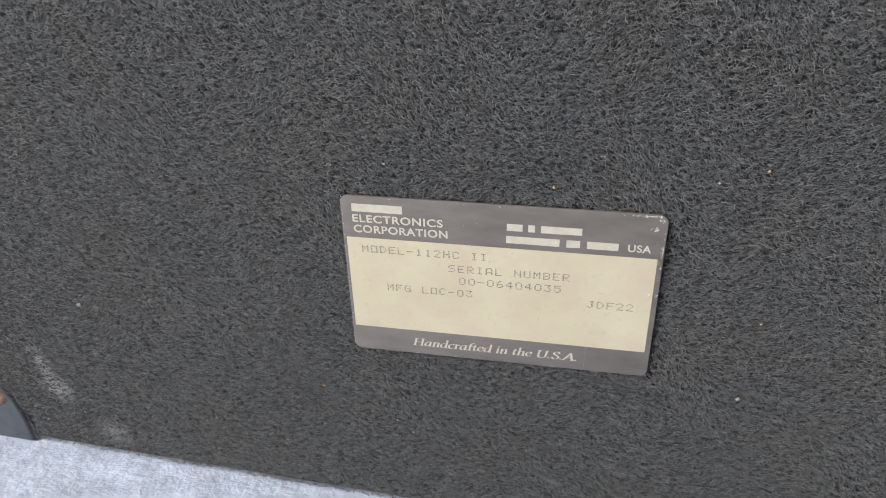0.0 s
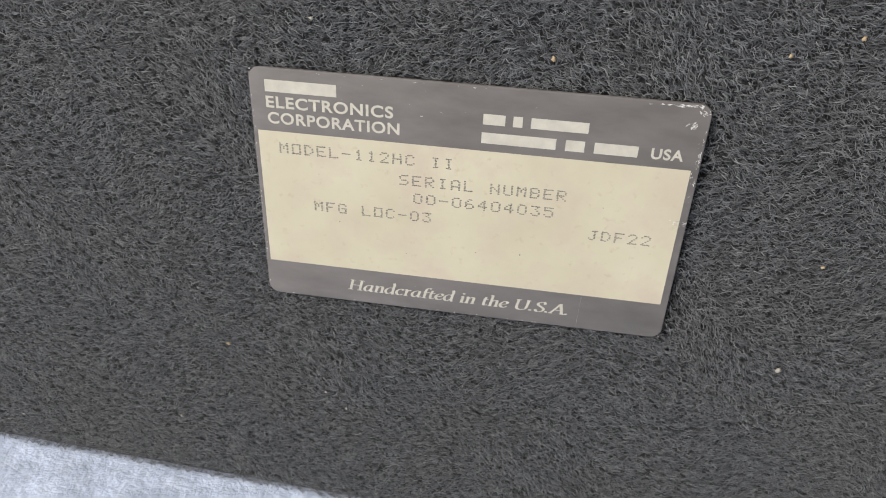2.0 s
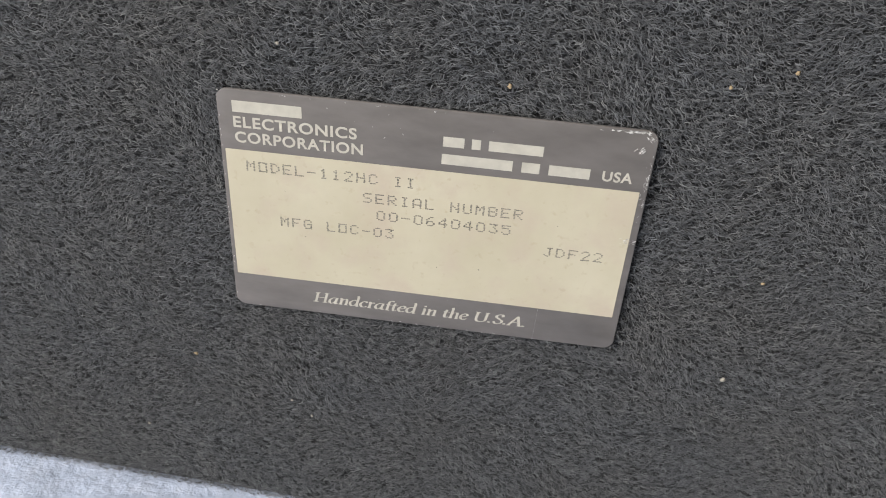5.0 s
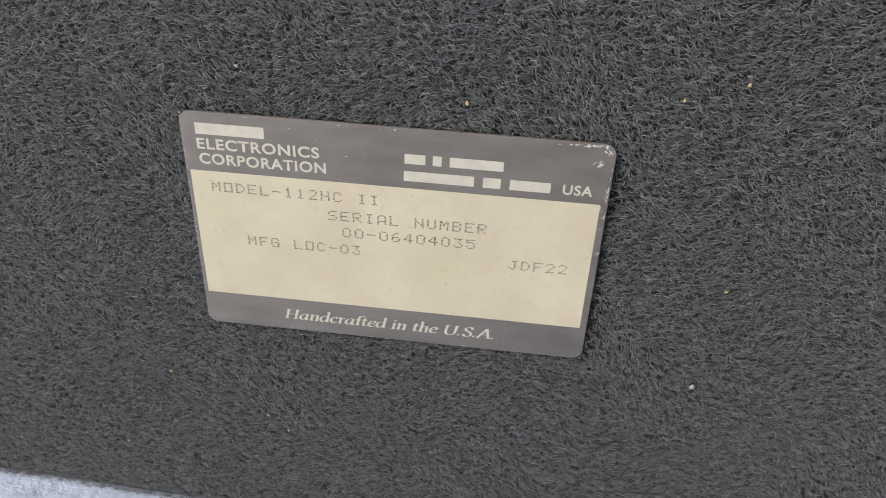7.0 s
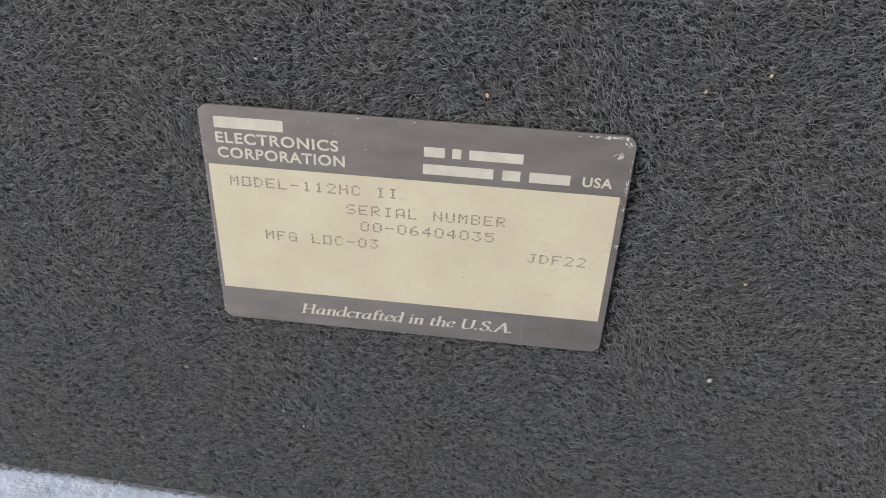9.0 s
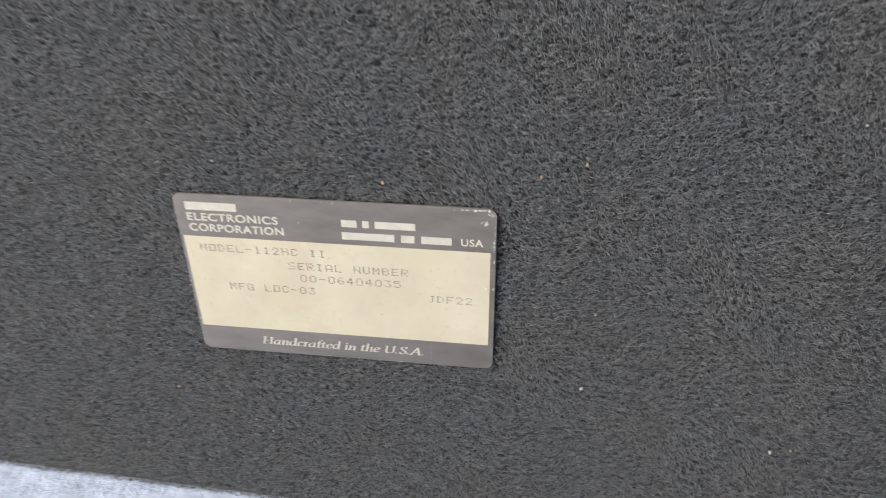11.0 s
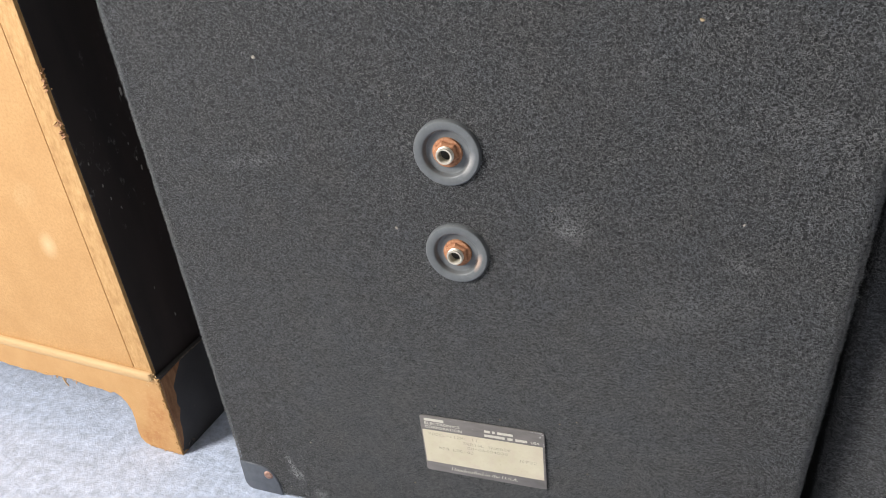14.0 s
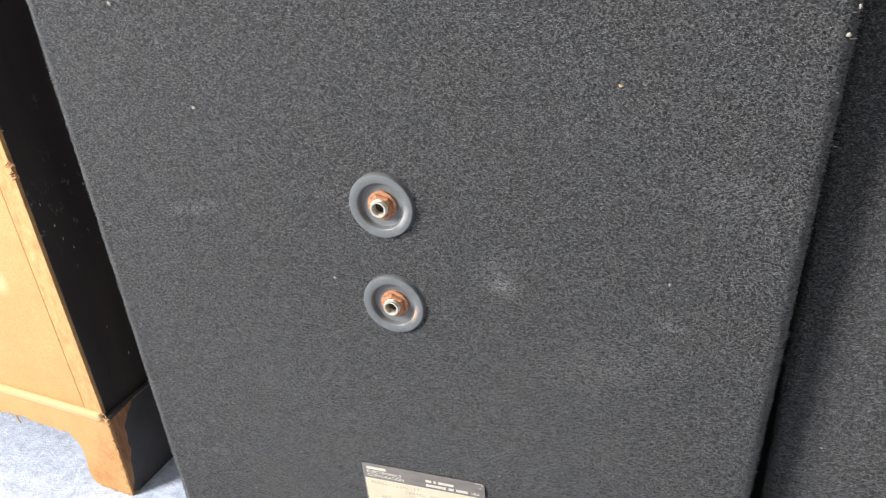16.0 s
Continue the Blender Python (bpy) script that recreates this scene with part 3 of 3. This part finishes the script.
# slanted book letters: strokes drawn with a broad pen, x across and y up from the base line, 1 = the capitals' height
PEN = {"H": "0.17,0 0.17,1|0.67,0 0.67,1|0.17,0.5 0.67,0.5|0.04,0 0.30,0|0.04,1 0.30,1|0.54,0 0.80,0|0.54,1 0.80,1/0.86",
       "a": "0.40,0.62 0.24,0.62 0.08,0.42 0.06,0.16 0.16,0 0.28,0.06 0.42,0.30|0.44,0.64 0.40,0.12 0.46,0 0.56,0.08/0.58",
       "n": "0.02,0.58 0.12,0.62 0.12,0|0.12,0.40 0.26,0.60 0.40,0.62 0.43,0.50 0.43,0|0.03,0 0.22,0|0.34,0 0.53,0/0.58",
       "d": "0.40,0.60 0.22,0.62 0.07,0.42 0.06,0.18 0.16,0 0.28,0.05 0.42,0.26|0.34,1.02 0.44,1.04 0.44,0.06 0.55,0.04/0.58",
       "c": "0.40,0.50 0.34,0.62 0.20,0.60 0.07,0.40 0.07,0.18 0.18,0.01 0.32,0.03 0.42,0.14/0.46",
       "r": "0.02,0.58 0.12,0.62 0.12,0|0.12,0.38 0.24,0.60 0.36,0.56|0.03,0 0.24,0/0.40",
       "f": "0.42,0.98 0.32,1.04 0.20,0.96 0.15,0.70 0.15,0|0.02,0.60 0.34,0.60|0.04,0 0.28,0/0.34",
       "t": "0.18,0.82 0.14,0.60 0.13,0.14 0.20,0 0.34,0.08|0.03,0.60 0.34,0.60/0.36",
       "e": "0.08,0.30 0.30,0.36 0.40,0.48 0.34,0.62 0.20,0.60 0.07,0.40 0.07,0.18 0.18,0.01 0.32,0.03 0.42,0.14/0.47",
       "i": "0.02,0.58 0.12,0.62 0.12,0|0.03,0 0.22,0|0.07,0.87 0.18,0.88|0.07,0.93 0.18,0.94/0.28",
       "h": "0.02,1.02 0.12,1.04 0.12,0|0.12,0.40 0.26,0.60 0.40,0.62 0.43,0.50 0.43,0|0.03,0 0.22,0|0.34,0 0.53,0/0.58",
       "U": "0.04,1 0.28,1|0.15,1 0.15,0.30 0.24,0.04 0.42,0 0.60,0.08 0.66,0.30 0.66,1|0.56,1 0.78,1/0.80",
       "S": "0.46,0.78 0.42,0.98 0.26,1.0 0.12,0.88 0.12,0.70 0.30,0.52 0.46,0.36 0.46,0.14 0.32,0 0.14,0.02 0.06,0.22/0.56",
       "A": "0.04,0 0.40,1.02|0.40,1.02 0.64,0|0.18,0.36 0.54,0.36|-0.05,0 0.14,0|0.52,0 0.76,0/0.76",
       ".": "0.02,0.03 0.14,0.03|0.02,0.09 0.14,0.09/0.28", " ": "/0.30"}


def pen_lettering(text, u0, u1, v_base, cap, slant=0.15):
    """A line of pen-drawn letters; each stroke is as wide as the nib lies across it."""
    bm = bmesh.new()
    nib, at, drawn = Vector((0.070, 0.027)), 0.0, []
    for ch in text:
        strokes, step = PEN[ch].split("/")
        for stroke in strokes.split("|") if strokes else ():
            drawn.append([Vector((at + float(q.split(",")[0]), float(q.split(",")[1]))) for q in stroke.split(" ")])
        at += float(step)
    sx = (u1 - u0) / at
    for j, pts in enumerate(drawn):
        if len(pts) > 2:
            fine = []
            ends = [pts[0], *pts, pts[-1]]
            for p0, p1, p2, p3 in zip(ends, ends[1:], ends[2:], ends[3:]):
                for s in (0.0, 0.25, 0.5, 0.75):
                    fine.append(0.5 * (2 * p1 + (p2 - p0) * s + (2 * p0 - 5 * p1 + 4 * p2 - p3) * s ** 2 + (3 * p1 - p0 - 3 * p2 + p3) * s ** 3))
            pts = fine + [pts[-1]]
        way = (pts[-1] - pts[0]).normalized()
        pts = [pts[0] - way * 0.012, *pts[1:-1], pts[-1] + way * 0.012]
        rails = []
        for i, q in enumerate(pts):
            run = (pts[min(i + 1, len(pts) - 1)] - pts[max(i - 1, 0)]).normalized()
            across = Vector((-run.y, run.x))
            reach = max(abs(across.dot(nib)), 0.030)
            rails.append([bm.verts.new((u0 + (p.x + slant * p.y) * sx, -0.00004 - 0.0000004 * (j % 7), -v_base + p.y * cap)) for p in (q - across * reach, q + across * reach)])
        for (p, q), (r, s) in zip(rails, rails[1:]):
            bm.faces.new((p, q, s, r))
    return part("printed_line", bm, PRINT_LIGHT, plate)


pen_lettering("Handcrafted in the U.S.A.", 0.0174, 0.0640, 0.0464, 0.0024)
part("crease", flat([(0.0656, 0.06566, 0.0414, 0.0488)], -0.00004, 0.03), CREASE, plate, "fine pale crease across the plate")

# worn corner, edge and small scratches of the plate
rnd = random.Random(4)
wear = bmesh.new()


def scuff(u, v, w, h, count, lean=0.0, size=0.00014):
    """Fine scratches and rubbed spots round a place on the plate."""
    for _ in range(count):
        cu, cv = u + rnd.gauss(0, w) * 0.3, v + rnd.gauss(0, h) * 0.3
        cu, cv = min(max(cu, 0.0004), PLATE_W - 0.0004), min(max(cv, 0.0003), PLATE_H - 0.0003)
        r, a = size * rnd.uniform(0.4, 1.3), lean + rnd.gauss(0, 0.35)
        pts = []
        for k in range(7):
            x, y = r * rnd.uniform(0.9, 3.2) * math.cos(math.tau * k / 7), r * rnd.uniform(0.25, 0.7) * math.sin(math.tau * k / 7)
            pts.append((cu + x * math.cos(a) - y * math.sin(a), -0.0001 - 0.0000005 * len(wear.faces), -cv + x * math.sin(a) + y * math.cos(a)))
        wear.faces.new([wear.verts.new(q) for q in pts])


scuff(0.0785, 0.0005, 0.007, 0.0004, 30, -0.1, 0.00018)
scuff(0.0800, 0.0041, 0.0014, 0.0011, 16, 0.7, 0.00020)
scuff(0.0812, 0.0014, 0.0022, 0.0012, 12, -0.7)
scuff(0.0821, 0.0115, 0.0013, 0.0110, 46, 1.2, 0.00011)
scuff(0.0812, 0.0228, 0.0028, 0.0011, 20, 0.1)
scuff(0.0325, 0.0066, 0.0001, 0.0001, 2, 0, 0.0001)
scuff(0.0180, 0.0004, 0.060, 0.0002, 18, 0, 0.00010)
scuff(0.0480, 0.0490, 0.080, 0.0002, 20, 0, 0.00010)
scuff(0.0004, 0.0200, 0.0002, 0.060, 26, 1.57, 0.0001)
scuff(0.0360, 0.0030, 0.050, 0.006, 16, 0.1, 0.00006)
specks = bmesh.new()
for u, v, r in ((0.0125, 0.0203, 0.00010), (0.0163, 0.0303, 0.00012), (0.0527, 0.0334, 0.00016), (0.0440, 0.0340, 0.00009), (0.0672, 0.0213, 0.00009), (0.0300, 0.0360, 0.00008)):
    specks.faces.new([specks.verts.new((u + r * rnd.uniform(0.7, 1.3) * math.cos(q), -0.00009, -v + r * rnd.uniform(0.7, 1.3) * math.sin(q))) for q in (math.tau * k / 8 for k in range(8))])
tagged(part("ink_specks", specks, PRINT_INK, plate, "tiny dark specks"), kind="stuff")
tagged(part("edge_wear", wear, SCUFF, plate, "rubbed white wear on the plate"), kind="stuff")

# ---------------------------------------------------------------- second loudspeaker
second = tagged(new("loudspeaker"), "second black carpeted loudspeaker cabinet, standing further back", "loudspeaker")
S_LEFT, S_FACE, S_RAKE = 0.2090, 0.0185, 0.01
cabinet_shell(0, 0.392, 0.002, 0.36, HIGH, second)
xz = scatter(rng, [(-0.004, 0.07, 0.002, 0.46, 84000, 0.74), (0.07, 0.15, 0.03, 0.46, 60000, 0.85)])
xz = xz[~((xz[:, 0] < 0.030) & (xz[:, 1] < 0.0325))]
pile_on_back(second, rng, xz, 0, 0.392, 0.001, PILE_PLAIN)
screw(corner_protector(second, 0, 0.0, 1), 0.0120, 0.0, 0.0215)
# its back leans in a little towards the top
for ob in second.children:
    if ob.name.split(".")[0] in ("cabinet", "carpet_covering"):
        ob.data.transform(Matrix(((1, 0, 0, 0), (0, 1, S_RAKE, 0), (0, 0, 1, 0), (0, 0, 0, 1))))
second.matrix_world = pose(S_LEFT, S_FACE, 0, 0, 0, -2)

# ---------------------------------------------------------------- wooden cabinet
chest = tagged(new("cabinet"), "black-lacquered wooden cabinet with a raw fibreboard back and bracket feet", "cabinet")
C_W, C_D, C_H = 0.62, 0.34, 0.74
LEAN = 0.033
rnd = random.Random(11)
out = [(0.0, 0.0), (0.0, 0.082), (-C_W, 0.082), (-C_W, 0.0), (-C_W + 0.041, 0.0), (-C_W + 0.038, 0.046), (-C_W + 0.05, 0.055)]
for i in range(60):
    out.append((-C_W + 0.06 + (C_W - 0.12) * i / 59, 0.0550 + rnd.uniform(-0.0011, 0.0011) + 0.0015 * math.sin(i * 0.5)))
out += [(-0.056, 0.0555), (-0.0495, 0.052), (-0.0450, 0.046), (-0.0425, 0.039), (-0.0425, 0.028), (-0.0442, 0.014), (-0.0435, 0.007), (-0.0395, 0.002), (-0.033, 0.0)]
part("plinth_back", prism(out, 0.016, "y", 0.0006), PLINTH, chest, "raw fibreboard plinth with bracket feet")
part("plinth_bead", box(-C_W, -0.0040, -0.0024, 0.0044, 0.0790, 0.0880, 0.0034, 5), BEAD, chest, smooth=60)
bm = prism([(0.0, 0.004), (0.006, 0.0), (0.075, 0.0), (0.085, 0.03), (0.10, 0.05), (C_D - 0.1, 0.05), (C_D - 0.085, 0.03), (C_D - 0.075, 0.0), (C_D, 0.0), (C_D, 0.083), (0.0, 0.083)], 0.0155, "x", 0.0008)
ob = part("plinth_side", bm, LACQUER_LIT, chest, "black lacquered plinth side, greyed for the floor's reflection")
ob.location = (-0.0150, 0.0018, 0)
ob = part("plinth_side", prism([(0.0, 0.0), (0.075, 0.0), (0.085, 0.03), (0.10, 0.05), (C_D - 0.1, 0.05), (C_D - 0.085, 0.03), (C_D - 0.075, 0.0), (C_D, 0.0), (C_D, 0.083), (0.0, 0.083)], 0.0155, "x", 0.0008), LACQUER, chest)
ob.location = (-C_W - 0.0005, 0.0165, 0)
for x0 in (-0.0228, -C_W + 0.010):
    part("side_panel", box(x0, x0 + 0.0185, 0.0046, C_D, 0.083, C_H, 0.0005), LACQUER, chest, "black lacquered side panel")
    part("panel_edge", box(x0 + 0.0002, x0 + 0.0183, 0.0014, 0.0046, 0.0850, C_H - 0.001, 0.0004), CHIPBOARD, chest, "raw chipboard edge")
part("back_panel", box(-C_W + 0.0295, -0.0242, 0.0022, 0.0055, 0.0860, C_H, 0.0005), FIBREBOARD, chest, "bare fibreboard back panel")
part("top", box(-C_W - 0.01, 0.01, -0.002, C_D + 0.01, C_H, C_H + 0.02, 0.003), LACQUER, chest)
part("front_panel", box(-C_W + 0.0285, -0.0228, C_D - 0.02, C_D - 0.001, 0.0835, C_H), LACQUER, chest)
# veneer split off the plinth's corner
ob = part("veneer_split", prism([(0.0003, 0.081), (0.024, 0.0828), (0.016, 0.074), (0.010, 0.066), (0.0105, 0.058), (0.0085, 0.050), (0.010, 0.043), (0.006, 0.034), (0.0055, 0.025), (0.0035, 0.014), (0.0003, 0.006)], 0.0006, "x"),
          VENEER, chest, "brown patch where the veneer has split off")
ob.location = (0.0003, 0.0018, 0)
# torn fibres along the raw plinth's lower rim and its corner
rnd = random.Random(23)


def shards(spots, size):
    bm = bmesh.new()
    for sx, sy, sz in spots:
        c, r = Vector((sx, sy, sz)), size * rnd.uniform(0.4, 1.3)
        tip = c + Vector((rnd.uniform(-1, 1), rnd.uniform(-1, 0.4), rnd.uniform(-1.4, 0.6))) * r * 1.6
        ring = [bm.verts.new(c + Vector((math.cos(q), rnd.uniform(-0.4, 0.4), math.sin(q))) * r) for q in (0.3, 2.3, 4.4)]
        top = bm.verts.new(tip)
        for i in range(3):
            bm.faces.new((ring[i], ring[(i + 1) % 3], top))
        bm.faces.new(ring[::-1])
    bmesh.ops.recalc_face_normals(bm, faces=bm.faces)
    return bm


for z0, z1, count, size in ((0.316, 0.335, 40, 0.0014), (0.285, 0.298, 28, 0.0014), (0.345, 0.352, 4, 0.0008)):
    for material, share in ((CHIPBOARD, 0.55), (VENEER, 0.45)):
        bm = shards([(-0.0046 + rnd.gauss(0, 0.0012), rnd.uniform(0.0006, 0.0040), rnd.uniform(z0, z1)) for _ in range(round(count * share))], size)
        part("splinter", bm, material, chest, "torn chipboard splinter")
part("torn_rim", shards([(-rnd.uniform(0.05, 0.40), rnd.uniform(0, 0.003), 0.0550 + rnd.uniform(-0.001, 0.002)) for _ in range(90)], 0.0012), CHIPBOARD, chest, "torn raw wood fibres")
part("torn_corner", shards([(rnd.uniform(-0.0022, 0.0003), rnd.uniform(-0.0006, 0.0012), rnd.uniform(0.003, 0.080)) for _ in range(110)], 0.0010), CHIPBOARD, chest, "torn raw wood fibres")
part("torn_bead_end", shards([(rnd.uniform(-0.012, 0.0003), rnd.uniform(-0.0030, 0.0012), rnd.uniform(0.077, 0.088)) for _ in range(40)], 0.0008), BEAD, chest, "torn pale end of the bead")
part("torn_foot", shards([(rnd.uniform(-0.034, -0.001), rnd.uniform(-0.0008, 0.0010), rnd.uniform(0.0010, 0.0024)) for _ in range(60)], 0.0008), PLINTH, chest, "frayed lower edge of the foot")
part("frayed_corner", shards([(rnd.uniform(-0.004, 0.0008), rnd.uniform(0.002, 0.020), rnd.uniform(0.0015, 0.006)) for _ in range(50)], 0.0014), FRAY_AND_HIGHLIGHT, chest, "frayed dark veneer at the foot's corner")
# thin pale strip painted as the highlight along the plinth's top edge
part("edge_highlight", box(-0.0004, 0.0009, 0.024, 0.30, 0.0827, 0.0836, 0.0003), FRAY_AND_HIGHLIGHT, chest, "pale strip for the highlight on the black plinth's edge")
bm = prism([(-0.1125, 0.0575), (-0.1110, 0.0575), (-0.1100, 0.0530), (-0.1080, 0.0490), (-0.1086, 0.0486), (-0.1110, 0.0520)], 0.0007, "y")
ob = part("wood_sliver", bm, BEAD, chest, "pale sliver hanging from the plinth")
ob.location.y = -0.0012
for y, z, h in ((0.058, 0.298, 0.0042), (0.053, 0.249, 0.0022), (0.055, 0.241, 0.0026), (0.050, 0.262, 0.0014), (0.017, 0.243, 0.0018), (0.020, 0.232, 0.0014),
                (0.026, 0.222, 0.0016), (0.030, 0.150, 0.0012), (0.041, 0.118, 0.0020), (0.012, 0.262, 0.0014)):
    bm = prism([(y + h * 0.3 * math.cos(q) * rnd.uniform(0.5, 1.2), z + h * math.sin(q) * rnd.uniform(0.6, 1.1)) for q in (math.tau * k / 7 for k in range(7))], 0.0003, "x")
    ob = part("paint_nick", bm, SCUFF, chest, "pale nick in the black lacquer")
    ob.location.x = -0.0044 - LEAN * (z - 0.085)
# the carcass stands slightly out of true over its plinth
for ob in chest.children:
    if ob.name.split(".")[0] in ("side_panel", "panel_edge", "back_panel", "front_panel", "top", "splinter"):
        low = ob.location.z
        for q in ob.data.vertices:
            q.co.x -= LEAN * (q.co.z + low - 0.085)
chest.matrix_world = pose(-0.2605, 0.0165, 0, 0, 0, -3.7)

# ---------------------------------------------------------------- lint on the carpet
def fleck(x, z, size, mat, seed, y=-0.0004):
    bm = bmesh.new()
    bmesh.ops.create_icosphere(bm, subdivisions=2, radius=1)
    shift = Vector((seed * 3.7, seed * 1.3, 0))
    for q in bm.verts:
        k = 0.55 + 0.9 * abs(noise.noise(q.co * 1.6 + shift))
        q.co = Vector((q.co.x * k * size, q.co.y * 0.45 * k * size, q.co.z * k * size * 0.75))
    ob = part("lint_fleck", bm, mat, None, "tiny pale lint fleck caught in black carpet", smooth=60)
    ob.location = (x, y, z)
    ob.rotation_euler = (0, seed * 1.1, 0)
    return tagged(ob, category="lint", group="lint flecks on the carpet")


for i, (x, z, size, mat) in enumerate((
        (-0.102, 0.3475, 0.0019, LINT), (-0.031, 0.2535, 0.0018, LINT), (0.147, 0.274, 0.0015, LINT), (-0.118, 0.0675, 0.0013, LINT),
        (-0.140, 0.4005, 0.0018, LINT), (0.2005, 0.3905, 0.0018, LINT), (0.1185, 0.368, 0.0016, STRAW), (0.0245, 0.123, 0.0009, STRAW),
        (0.079, 0.0655, 0.0011, LINT), (-0.016, 0.039, 0.0006, LINT), (-0.011, 0.035, 0.0007, LINT), (-0.144, 0.0145, 0.0008, LINT),
        (0.056, 0.2724, 0.0006, LINT), (0.2025, 0.401, 0.0013, LINT), (0.0795, 0.0905, 0.0007, STRAW), (-0.018, 0.125, 0.0007, LINT), (0.072, 0.132, 0.0007, STRAW), (-0.039, 0.049, 0.0008, STRAW), (-0.128, 0.021, 0.0007, LINT),
        (0.133, 0.050, 0.0011, LINT), (0.138, 0.0515, 0.0008, STRAW), (0.1283, 0.146, 0.0007, LINT), (-0.0983, 0.0136, 0.0006, LINT),
        (-0.0534, 0.0231, 0.0007, LINT), (0.062, 0.128, 0.0007, STRAW), (0.123, 0.2767, 0.0006, LINT), (-0.0268, 0.3298, 0.0007, LINT))):
    fleck(x, z, size * 0.74, mat, i)
fleck(0.2310, 0.1760, 0.0008, LINT, 31, 0.0185)
